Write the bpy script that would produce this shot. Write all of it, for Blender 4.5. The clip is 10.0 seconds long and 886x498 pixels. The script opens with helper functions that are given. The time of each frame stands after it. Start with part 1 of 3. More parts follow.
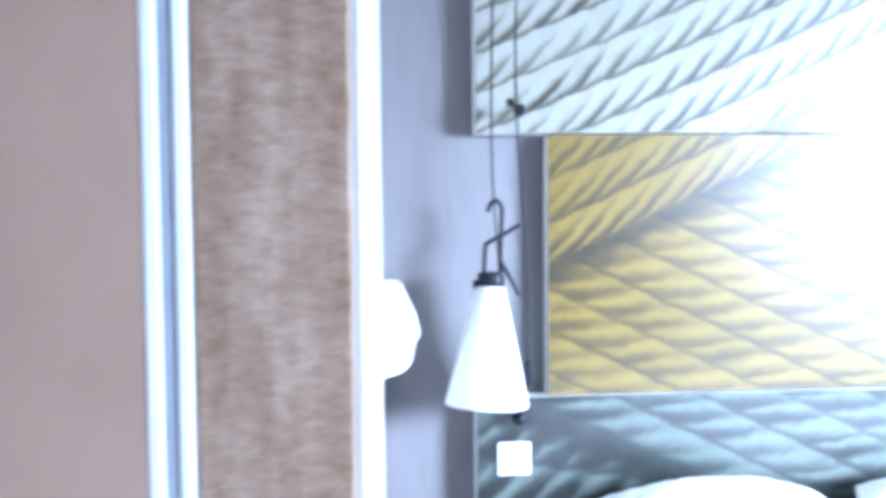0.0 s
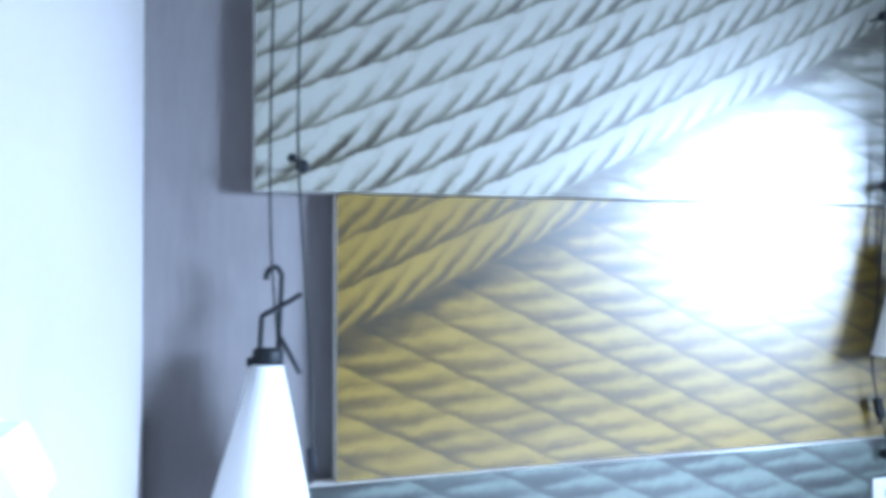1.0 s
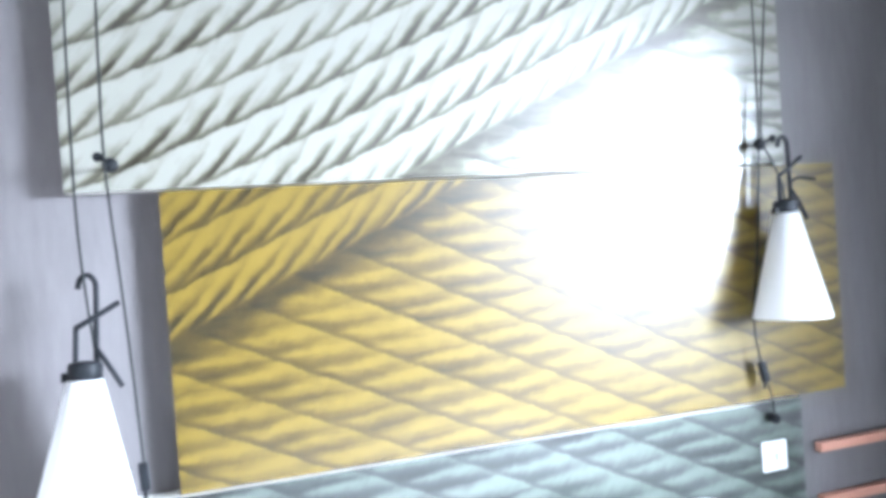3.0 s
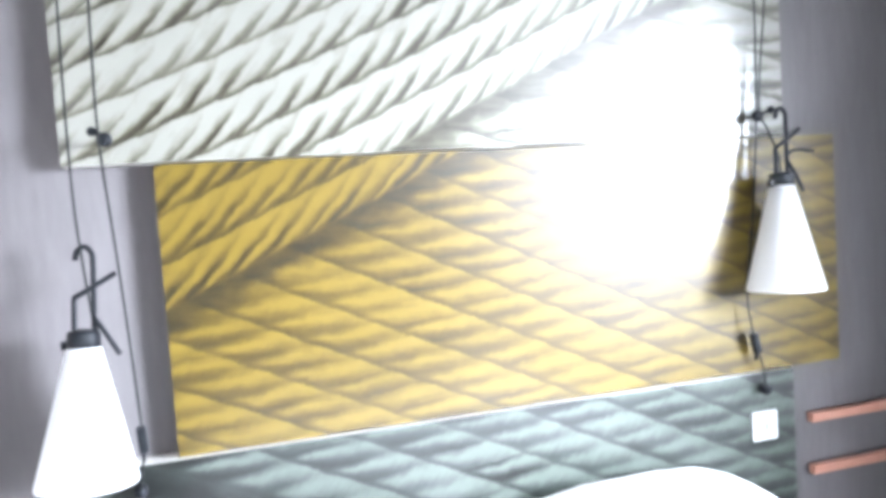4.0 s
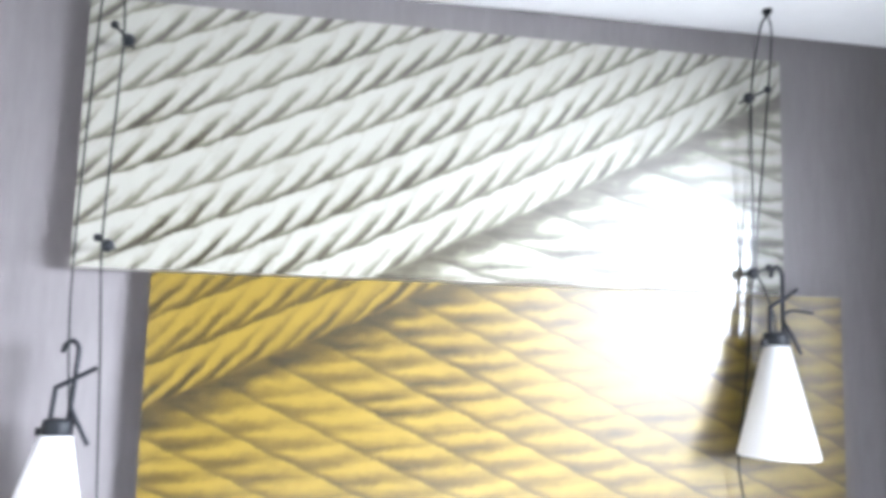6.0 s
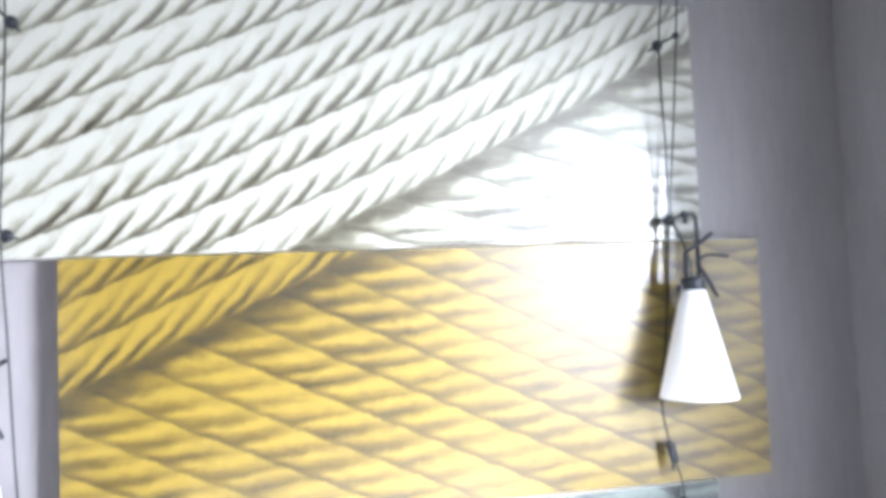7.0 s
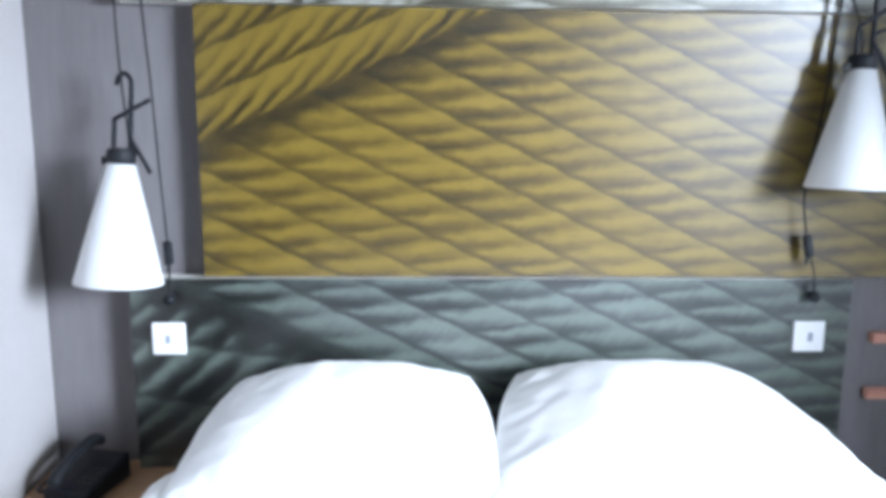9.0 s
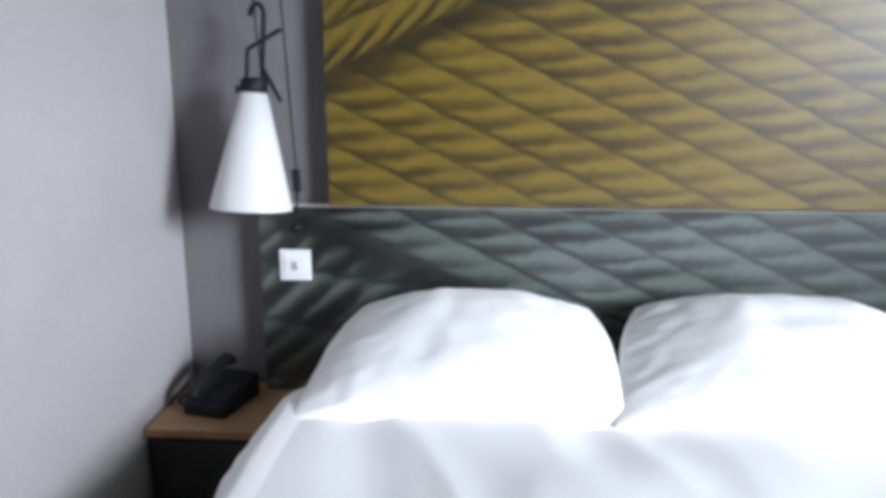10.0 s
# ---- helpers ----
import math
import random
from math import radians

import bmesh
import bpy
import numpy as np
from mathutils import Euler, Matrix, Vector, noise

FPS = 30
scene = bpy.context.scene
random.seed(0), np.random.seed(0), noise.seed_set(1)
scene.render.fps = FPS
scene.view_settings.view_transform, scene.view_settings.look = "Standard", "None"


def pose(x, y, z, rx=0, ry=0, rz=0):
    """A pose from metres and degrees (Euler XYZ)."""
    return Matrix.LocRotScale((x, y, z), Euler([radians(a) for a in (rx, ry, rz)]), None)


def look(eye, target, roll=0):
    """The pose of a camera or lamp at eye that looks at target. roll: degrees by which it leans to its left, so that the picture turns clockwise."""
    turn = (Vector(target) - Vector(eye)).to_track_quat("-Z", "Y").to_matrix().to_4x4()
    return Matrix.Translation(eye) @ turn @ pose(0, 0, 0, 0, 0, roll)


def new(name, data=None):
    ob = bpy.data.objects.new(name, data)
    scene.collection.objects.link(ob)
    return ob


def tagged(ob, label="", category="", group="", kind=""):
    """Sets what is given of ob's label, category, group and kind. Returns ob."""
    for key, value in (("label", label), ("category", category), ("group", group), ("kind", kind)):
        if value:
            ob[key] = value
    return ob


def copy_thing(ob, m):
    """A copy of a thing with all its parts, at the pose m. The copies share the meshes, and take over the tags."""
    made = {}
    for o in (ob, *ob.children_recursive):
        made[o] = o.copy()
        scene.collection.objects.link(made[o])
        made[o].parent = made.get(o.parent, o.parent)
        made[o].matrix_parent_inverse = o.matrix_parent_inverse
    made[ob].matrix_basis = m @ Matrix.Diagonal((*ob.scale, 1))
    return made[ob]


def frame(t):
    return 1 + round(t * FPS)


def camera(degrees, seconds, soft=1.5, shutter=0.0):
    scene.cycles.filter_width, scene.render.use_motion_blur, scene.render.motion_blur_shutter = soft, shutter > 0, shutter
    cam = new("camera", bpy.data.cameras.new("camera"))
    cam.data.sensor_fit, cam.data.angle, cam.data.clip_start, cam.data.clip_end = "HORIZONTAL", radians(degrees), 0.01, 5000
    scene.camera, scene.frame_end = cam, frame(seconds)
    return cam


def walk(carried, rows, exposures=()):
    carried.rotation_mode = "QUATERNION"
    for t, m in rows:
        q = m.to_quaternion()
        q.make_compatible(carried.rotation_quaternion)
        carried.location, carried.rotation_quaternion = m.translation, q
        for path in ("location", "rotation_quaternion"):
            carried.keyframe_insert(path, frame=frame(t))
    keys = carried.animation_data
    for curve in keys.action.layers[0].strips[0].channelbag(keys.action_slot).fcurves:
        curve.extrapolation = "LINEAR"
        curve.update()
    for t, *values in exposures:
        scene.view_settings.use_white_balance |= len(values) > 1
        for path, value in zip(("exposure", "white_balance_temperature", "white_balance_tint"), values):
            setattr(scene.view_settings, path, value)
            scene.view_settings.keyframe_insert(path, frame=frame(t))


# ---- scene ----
cam = camera(62.0, 10.0, soft=4.3, shutter=0.4)
PATH = [
    (0, (-0.385, -1.784, 1.343), (-0.2435, 0.21, 1.269), -0.5),
    (0.5, (-0.3005, -1.725, 1.362), (0.0848, 0.235, 1.385), 0.3),
    (0.8, (-0.272, -1.661, 1.391), (0.234, 0.274, 1.428), 0.1),
    (1, (-0.235, -1.639, 1.401), (0.329, 0.279, 1.436), -0.1),
    (1.3, (-0.154, -1.637, 1.369), (0.481, 0.259, 1.456), -0.8),
    (1.5, (-0.095, -1.637, 1.351), (0.475, 0.275, 1.489), -1.2),
    (1.8, (-0.018, -1.651, 1.372), (0.483, 0.281, 1.497), -1.0),
    (2, (0.025, -1.661, 1.39), (0.521, 0.273, 1.513), -0.8),
    (2.3, (0.076, -1.665, 1.398), (0.61, 0.259, 1.516), -1.6),
    (2.5, (0.088, -1.665, 1.4), (0.638, 0.257, 1.468), -2.2),
    (2.7, (0.079, -1.646, 1.405), (0.686, 0.26, 1.416), -3.0),
    (3.8, (0.117, -1.669, 1.453), (0.683, 0.246, 1.341), -5.8),
    (4, (0.142, -1.69, 1.438), (0.697, 0.227, 1.306), -3.7),
    (4.2, (0.196, -1.706, 1.407), (0.649, 0.24, 1.304), -2.9),
    (4.5, (0.254, -1.717, 1.377), (0.632, 0.247, 1.331), -1.6),
    (4.8, (0.246, -1.728, 1.398), (0.563, 0.246, 1.372), -1.5),
    (5, (0.238, -1.738, 1.418), (0.567, 0.235, 1.411), -1.5),
    (5.3, (0.23, -1.756, 1.432), (0.55, 0.218, 1.492), -1.3),
    (5.5, (0.228, -1.769, 1.434), (0.577, 0.199, 1.522), -1.2),
    (5.8, (0.307, -1.79, 1.436), (0.651, 0.171, 1.635), 0.5),
    (6, (0.384, -1.802, 1.442), (0.714, 0.16, 1.654), 1.6),
    (6.2, (0.426, -1.811, 1.449), (0.766, 0.146, 1.683), 0.6),
    (7.3, (0.549, -1.843, 1.448), (0.958, 0.113, 1.522), -2.5),
    (7.5, (0.557, -1.857, 1.405), (0.948, 0.104, 1.473), -1.7),
    (7.7, (0.546, -1.856, 1.384), (0.868, 0.118, 1.412), -1.9),
    (8, (0.527, -1.845, 1.377), (0.762, 0.14, 1.316), -2.1),
    (8.2, (0.533, -1.828, 1.369), (0.756, 0.154, 1.231), -1.4),
    (8.5, (0.544, -1.802, 1.343), (0.72, 0.176, 1.106), -0.4),
    (8.8, (0.517, -1.789, 1.308), (0.633, 0.187, 1.022), 0.2),
    (9, (0.497, -1.784, 1.295), (0.59, 0.183, 0.951), 0.6),
    (9.2, (0.493, -1.777, 1.294), (0.555, 0.186, 0.912), 0.8),
    (9.5, (0.489, -1.771, 1.292), (0.428, 0.172, 0.821), 1.0),
    (9.7, (0.469, -1.779, 1.271), (0.35, 0.159, 0.789), 0.6),
    (10, (0.415, -1.81, 1.198), (0.277, 0.14, 0.775), 0.0),
]
EXPOSURES = [(0.0, -0.01, 5000, 9), (0.5, -0.43, 4900, 7), (1.0, -0.72, 4900, 6), (1.5, -0.32, 5080, 3), (2.0, -0.19, 5300, 4), (2.5, -0.07, 5550, 6), (4.0, 0.05, 6200, 11), (5.5, 0.0, 6300, 12), (6.0, 0.05, 6300, 12), (7.5, 0.3, 6100, 13), (8.0, 0.29, 6050, 13), (8.5, -0.23, 5950, 10), (9.0, -1.13, 5850, 9), (9.5, -1.78, 6000, 10), (10.0, -1.86, 6300, 11)]
walk(cam, [(t, look(eye, target, roll)) for t, eye, target, roll in PATH], EXPOSURES)

# ---- light ----
world = bpy.data.worlds.new("sky")
scene.world = world
world.use_nodes = True
wn = world.node_tree.nodes
sky = wn.new("ShaderNodeTexSky")
sky.sky_type = "NISHITA"
sky.sun_disc = False
sky.sun_elevation = radians(35)
sky.sun_rotation = radians(200)
world.node_tree.links.new(sky.outputs[0], wn["Background"].inputs[0])
wn["Background"].inputs[1].default_value = 0.1

# room, metres
LEFT, RIGHT, BACK, REAR, TOP = -0.405, 2.125, 0.052, -5.4, 2.300
FAR_LEFT, PART_END = -1.9, -1.19
WIN_Y0, WIN_Y1, WIN_Z0, WIN_Z1 = -2.60, -0.91, 0.70, 2.00
JAMB = 0.18

# the bright sky seen low through the window, off to its far side
day = bpy.data.lights.new("window_daylight", "AREA")
day.shape, day.size, day.size_y = "RECTANGLE", 0.95, 1.05
day.energy, day.color, day.spread = 465, (0.88, 0.95, 1.05), radians(120)
eye = Vector((3.90, -2.88, 1.90))
day_ob = new("window_daylight", day)
day_ob.matrix_world = look(eye, Vector((0.7, -0.2, 0.75)))


# ---- materials ----
class Net:
    """Small help to write node materials."""

    def __init__(self, name):
        self.mat = bpy.data.materials.new(name)
        self.mat.use_nodes = True
        self.t = self.mat.node_tree
        self.bsdf = self.t.nodes["Principled BSDF"]
        self.out = self.t.nodes["Material Output"]

    def put(self, socket, value):
        if hasattr(value, "is_output"):
            self.t.links.new(value, socket)
        else:
            socket.default_value = value

    def m(self, op, a, b=0.0, c=0.0):
        n = self.t.nodes.new("ShaderNodeMath")
        n.operation = op
        for s, v in zip(n.inputs, (a, b, c)):
            self.put(s, v)
        return n.outputs[0]

    def coord(self, scale=(1, 1, 1), turn=None):
        tc = self.t.nodes.new("ShaderNodeTexCoord")
        mp = self.t.nodes.new("ShaderNodeMapping")
        mp.inputs["Scale"].default_value = scale
        if turn is not None:
            first = self.t.nodes.new("ShaderNodeMapping")
            first.inputs["Rotation"].default_value = (0, radians(turn), 0)
            self.t.links.new(tc.outputs["Object"], first.inputs[0])
            mp.inputs["Scale"].default_value = (14, 1, 85)
            self.t.links.new(first.outputs[0], mp.inputs[0])
            return mp.outputs[0]
        self.t.links.new(tc.outputs["Object"], mp.inputs[0])
        return mp.outputs[0]

    def noise(self, vec, scale, detail=3.0, rough=0.5):
        n = self.t.nodes.new("ShaderNodeTexNoise")
        self.put(n.inputs["Vector"], vec)
        n.inputs["Scale"].default_value, n.inputs["Detail"].default_value = scale, detail
        n.inputs["Roughness"].default_value = rough
        return n.outputs[0]

    def ramp(self, fac, stops):
        n = self.t.nodes.new("ShaderNodeValToRGB")
        self.put(n.inputs[0], fac)
        while len(n.color_ramp.elements) < len(stops):
            n.color_ramp.elements.new(0.5)
        for e, (p, c) in zip(n.color_ramp.elements, stops):
            e.position, e.color = p, (*c, 1)
        return n.outputs[0]

    def mix(self, fac, a, b):
        n = self.t.nodes.new("ShaderNodeMix")
        n.data_type = "RGBA"
        self.put(n.inputs[0], fac)
        for s, v in ((n.inputs[6], a), (n.inputs[7], b)):
            self.put(s, v if hasattr(v, "is_output") else (*v, 1))
        return n.outputs[2]

    def smooth(self, v, lo, hi):
        n = self.t.nodes.new("ShaderNodeMapRange")
        n.interpolation_type = "SMOOTHSTEP"
        self.put(n.inputs[0], v)
        n.inputs[1].default_value, n.inputs[2].default_value = lo, hi
        return n.outputs[0]

    def bump(self, height, strength, distance):
        n = self.t.nodes.new("ShaderNodeBump")
        self.put(n.inputs["Height"], height)
        n.inputs["Strength"].default_value, n.inputs["Distance"].default_value = strength, distance
        self.t.links.new(n.outputs[0], self.bsdf.inputs["Normal"])

    def chance(self, v):
        w = self.t.nodes.new("ShaderNodeTexWhiteNoise")
        w.noise_dimensions = "1D"
        self.t.links.new(v, w.inputs["W"])
        return w.outputs["Value"]

    def finish(self, color=None, rough=None, metal=None, spec=None):
        for key, v in (("Base Color", color), ("Roughness", rough), ("Metallic", metal), ("Specular IOR Level", spec)):
            if v is not None:
                self.put(self.bsdf.inputs[key], (*v, 1) if isinstance(v, tuple) else v)
        return self.mat


def mottled(name, dark, light, scale, rough=0.6, relief=0.2, size=0.002, stretch=(1, 1, 1), metal=0.0, spec=0.5, fine=6.0):
    n = Net(name)
    v = n.coord(stretch)
    big, small = n.noise(v, scale, 3), n.noise(v, scale * fine, 4, 0.6)
    mixed = n.m("ADD", n.m("MULTIPLY", big, 0.55), n.m("MULTIPLY", small, 0.45))
    n.bump(small, relief, size)
    return n.finish(n.ramp(mixed, [(0.3, dark), (0.7, light)]), n.m("MULTIPLY_ADD", big, 0.15, rough - 0.07), metal, spec)


def strands(n, x, z, slope, bend, pitch, tilt, gap, wob, phase=0.0, soft=1.0, arch=0.9, tighten=0.0, shade=0.55, reach=0.75, base=0.10, crisp=0.16):
    """Light and dark of twisted ropes lying side by side. Ropes run along z = slope * x; their strands run along z = tilt * x, gap apart in height. Grooves fade out at reach of the rope's height."""
    lean = -pitch / gap
    rate = (tilt - slope) / gap
    line = n.m("SUBTRACT", z, n.m("ADD", n.m("MULTIPLY", x, slope), n.m("MULTIPLY", n.m("MULTIPLY", x, x), bend)))
    raw = n.m("ADD", n.m("MULTIPLY_ADD", line, 1 / pitch, phase), n.m("MULTIPLY", wob, 0.10))
    run = n.m("MULTIPLY", n.m("MULTIPLY_ADD", n.m("MULTIPLY", x, x), tighten, x), rate)
    row = n.m("MULTIPLY_ADD", n.m("SINE", n.m("MULTIPLY", n.m("ADD", run, n.m("MULTIPLY", n.m("ROUND", raw), 0.37)), 2 * math.pi)), 0.006 + 0.016 * arch, raw)
    cell = n.m("FLOOR", row)
    f = n.m("FRACT", row)
    own_crease = n.m("MULTIPLY_ADD", n.chance(n.m("ADD", cell, 0.25)), 0.5, 0.5)
    low_edge = n.m("SUBTRACT", 1.0, n.m("MULTIPLY", n.m("SUBTRACT", 1.0, n.smooth(f, -0.06, 0.20)), own_crease))
    crease = n.m("MULTIPLY", low_edge, n.m("MULTIPLY_ADD", n.smooth(n.m("SUBTRACT", 1.0, f), -0.02, 0.06), 0.35, 0.65))
    edge = n.m("MULTIPLY", crease, n.m("MULTIPLY_ADD", n.smooth(f, 0.0, 0.6), 0.14, 0.86))
    curve = n.m("MULTIPLY", n.m("MULTIPLY", n.m("SUBTRACT", f, 0.5), n.m("SUBTRACT", f, 0.5)), arch)
    turn = n.m("ADD", n.m("ADD", run, n.m("MULTIPLY", cell, 0.37)), n.m("ADD", n.m("MULTIPLY", f, lean), n.m("ADD", n.m("MULTIPLY", wob, 0.9), curve)))
    g = n.m("FRACT", turn)
    fall = n.smooth(n.m("SUBTRACT", 1.0, g), 0.0, shade)
    rise = n.smooth(g, -0.03, crisp)
    body = n.m("MULTIPLY", fall, rise)
    low = n.m("MULTIPLY", n.m("SUBTRACT", 1.0, n.smooth(f, 0.25 * reach, reach)), n.smooth(f, -0.10, 0.16))
    depth = n.m("MULTIPLY_ADD", low, 0.80 * soft, base * soft)
    pick = n.m("MULTIPLY_ADD", cell, 17.3, n.m("FLOOR", turn))
    depth = n.m("MULTIPLY", depth, n.m("MULTIPLY_ADD", n.chance(pick), 0.85, 0.50))
    groove = n.m("SUBTRACT", 1.0, n.m("MULTIPLY", n.m("SUBTRACT", 1.0, body), depth))
    own = n.m("MULTIPLY_ADD", n.chance(n.m("ADD", pick, 0.5)), 0.14, 0.91)
    return n.m("MULTIPLY", n.m("MULTIPLY", edge, groove), own)


def rope_print(name, dark, mid, light, layout="white", coat=0.275):
    """A printed photograph of ropes that meet in a herringbone, on a laminated board."""
    n = Net(name)
    tc = n.t.nodes.new("ShaderNodeTexCoord")
    sep = n.t.nodes.new("ShaderNodeSeparateXYZ")
    n.t.links.new(tc.outputs["Object"], sep.inputs[0])
    ragged = n.m("SUBTRACT", n.noise(n.coord((1, 1, 1), 52), 1.3, 3, 0.6), 0.5)
    rough = n.m("SUBTRACT", n.noise(tc.outputs["Object"], 38.0, 3, 0.65), 0.5)
    x = n.m("MULTIPLY_ADD", rough, 0.008, sep.outputs[0])
    z = n.m("ADD", n.m("MULTIPLY_ADD", ragged, 0.012, sep.outputs[2]), n.m("MULTIPLY", rough, -0.005))
    wob = n.m("SUBTRACT", n.noise(tc.outputs["Object"], 4.5, 3), 0.5)
    hair = n.noise(n.coord((4, 1, 30)), 3.0, 3, 0.6)
    fuzz = n.noise(n.coord((1, 1, 1), 52), 1.0, 4, 0.7)
    blot = n.noise(n.coord((1, 1, 1)), 17.0, 2, 0.5)
    lower = layout == "slate"
    if lower:
        seam = n.m("SUBTRACT", z, n.m("MULTIPLY_ADD", x, -0.466, 0.853))
        a = strands(n, x, z, -0.49, 0.0, 0.105, 0.10, 0.054, wob, 0.62, 0.85, 0.25, 0.0, 0.75, 1.2, 0.2, 0.35)
        b = strands(n, x, z, -0.15, 0.0, 0.15, 0.85, 0.085, wob, 0.1, 1.3, 0.25, 0.0, 0.75, 1.2, 0.2, 0.35)
    elif layout == "yellow":
        seam = n.m("SUBTRACT", z, n.m("MULTIPLY_ADD", x, 0.455, 1.236))
        a = strands(n, x, z, 0.45, 0.0, 0.104, 1.12, 0.057, wob, 0.173, 0.95, 0.8, 0.06, 0.66, 0.95, 0.14, 0.28)
        b = strands(n, x, z, -0.476, 0.0, 0.1036, 0.12, 0.051, wob, 0.671, 0.60, 0.25, 0.0, 0.66, 1.25, 0.30, 0.42)
    else:
        seam = n.m("SUBTRACT", z, n.m("ADD", n.m("MULTIPLY_ADD", x, 0.4076, 1.341), n.m("MULTIPLY", n.m("MULTIPLY", x, x), 0.0395)))
        a = strands(n, x, z, 0.4076, 0.0395, 0.0965, 1.25, 0.0763, wob, 0.174, 1.0, 0.7, 0.13, 0.55, 0.85, 0.12)
        b = strands(n, x, z, -0.30, 0.0, 0.1075, 0.10, 0.052, wob, 0.163, 0.75, 0.25, 0.0, 0.60, 1.1, 0.2, 0.35)
    seam = n.m("MULTIPLY_ADD", wob, 0.03, seam)
    side = n.smooth(seam, -0.006, 0.006)
    tone = n.m("ADD", n.m("MULTIPLY", a, side), n.m("MULTIPLY", b, n.m("SUBTRACT", 1.0, side)))
    under = n.m("MULTIPLY", n.smooth(n.m("MULTIPLY_ADD", blot, 0.10, n.m("SUBTRACT", seam, 0.05)), -0.075, -0.020), n.m("SUBTRACT", 1.0, side))
    tone = n.m("MULTIPLY", tone, n.m("SUBTRACT", 1.0, n.m("MULTIPLY", under, 0.80)))
    if lower:
        tone = n.m("MULTIPLY", tone, n.m("MULTIPLY_ADD", n.smooth(n.m("ABSOLUTE", n.m("SUBTRACT", seam, 0.008)), 0.0, 0.045), 0.8, 0.2))
    fibre = n.m("ADD", n.m("MULTIPLY", fuzz, side), n.m("MULTIPLY", hair, n.m("SUBTRACT", 1.0, side)))
    tone = n.m("ADD", tone, n.m("MULTIPLY", n.m("SUBTRACT", fibre, 0.5), 0.55))
    tone = n.m("ADD", tone, n.m("MULTIPLY", n.m("SUBTRACT", blot, 0.5), 0.35))
    col = n.ramp(tone, [(0.05, dark), (0.5, mid), (0.95, light)])
    n.bsdf.inputs["Coat Weight"].default_value = 1.0
    n.bsdf.inputs["Coat Roughness"].default_value = coat
    n.bsdf.inputs["Coat IOR"].default_value = 1.72
    return n.finish(col, 0.5, 0.0, 0.2)


M_PRINT_W = rope_print("print_white", (0.018, 0.014, 0.004), (0.098, 0.091, 0.062), (0.250, 0.246, 0.212), "white")
M_PRINT_Y = rope_print("print_yellow", (0.012, 0.008, 0.0012), (0.064, 0.0405, 0.0033), (0.142, 0.095, 0.010), "yellow")
M_PRINT_B = rope_print("print_slate", (0.0015, 0.0025, 0.002), (0.018, 0.025, 0.021), (0.080, 0.096, 0.082), "slate")
M_EDGE = mottled("board_edge", (0.62, 0.6, 0.55), (0.75, 0.73, 0.69), 20, 0.5)
M_WALL = mottled("grey_paper", (0.122, 0.113, 0.114), (0.160, 0.148, 0.149), 7, 0.55, 0.5, 0.002, (1, 1, 0.16), 0, 0.4, 9)
M_SIDE = mottled("pale_paint", (0.345, 0.325, 0.315), (0.395, 0.375, 0.362), 5, 0.45, 0.15, 0.001, (1, 1, 1), 0, 0.5, 14)
M_CEIL = mottled("ceiling_paint", (0.80, 0.80, 0.79), (0.85, 0.85, 0.84), 6, 0.8)
# carpet colour lowered to limit fill light from the unseen floor
M_FLOOR = mottled("carpet", (0.020, 0.020, 0.023), (0.05, 0.047, 0.045), 30, 0.95, 0.6, 0.004)


def brown_weave():
    n = Net("brown_weave")
    streak = n.noise(n.coord((1, 1, 0.2)), 34, 3, 0.6)
    grain = n.noise(n.coord((0.45, 1, 1.2)), 150, 4, 0.65)
    fleck = n.noise(n.coord((0.6, 1, 1.0)), 70, 3, 0.6)
    tone = n.m("ADD", n.m("MULTIPLY", streak, 0.45), n.m("ADD", n.m("MULTIPLY", grain, 0.3), n.m("MULTIPLY", fleck, 0.25)))
    n.bump(n.m("ADD", grain, fleck), 0.5, 0.0016)
    return n.finish(n.ramp(tone, [(0.36, (0.175, 0.110, 0.066)), (0.5, (0.258, 0.177, 0.122)), (0.64, (0.37, 0.277, 0.210))]), 0.8, 0.0, 0.25)


M_BROWN = brown_weave()
M_BEIGE = mottled("beige_paint", (0.318, 0.217, 0.158), (0.372, 0.262, 0.193), 3, 0.55)
M_METAL = mottled("white_profile", (0.80, 0.81, 0.82), (0.88, 0.89, 0.90), 30, 0.3, 0.05, 0.001, (1, 1, 0.05))
M_GROOVE = mottled("grey_seal", (0.32, 0.34, 0.39), (0.38, 0.40, 0.45), 30, 0.5)
M_LINEN = mottled("white_linen", (0.87, 0.87, 0.87), (0.90, 0.90, 0.90), 6, 0.85, 0.3, 0.002, (1, 1, 1), 0, 0.2, 40)
M_BLACK = mottled("black_plastic", (0.006, 0.007, 0.009), (0.014, 0.015, 0.018), 40, 0.5, 0.2, 0.002, (1, 1, 1), 0, 0.15)
M_CORD = mottled("grey_cord", (0.012, 0.014, 0.014), (0.03, 0.032, 0.032), 200, 0.7, 0.2, 0.002, (1, 1, 1), 0, 0.15)
M_PLASTIC = mottled("white_plastic", (0.82, 0.82, 0.82), (0.87, 0.87, 0.87), 30, 0.35)
M_WOOD = mottled("oak", (0.21, 0.115, 0.058), (0.34, 0.205, 0.11), 6, 0.5, 0.15, 0.001, (1.2, 9, 9), 0, 0.4, 5)
M_RAIL = mottled("copper_wood", (0.42, 0.19, 0.13), (0.56, 0.29, 0.21), 8, 0.5, 0.15, 0.001, (1, 9, 9))
M_DARK = mottled("dark_board", (0.010, 0.009, 0.008), (0.022, 0.020, 0.018), 12, 0.6)
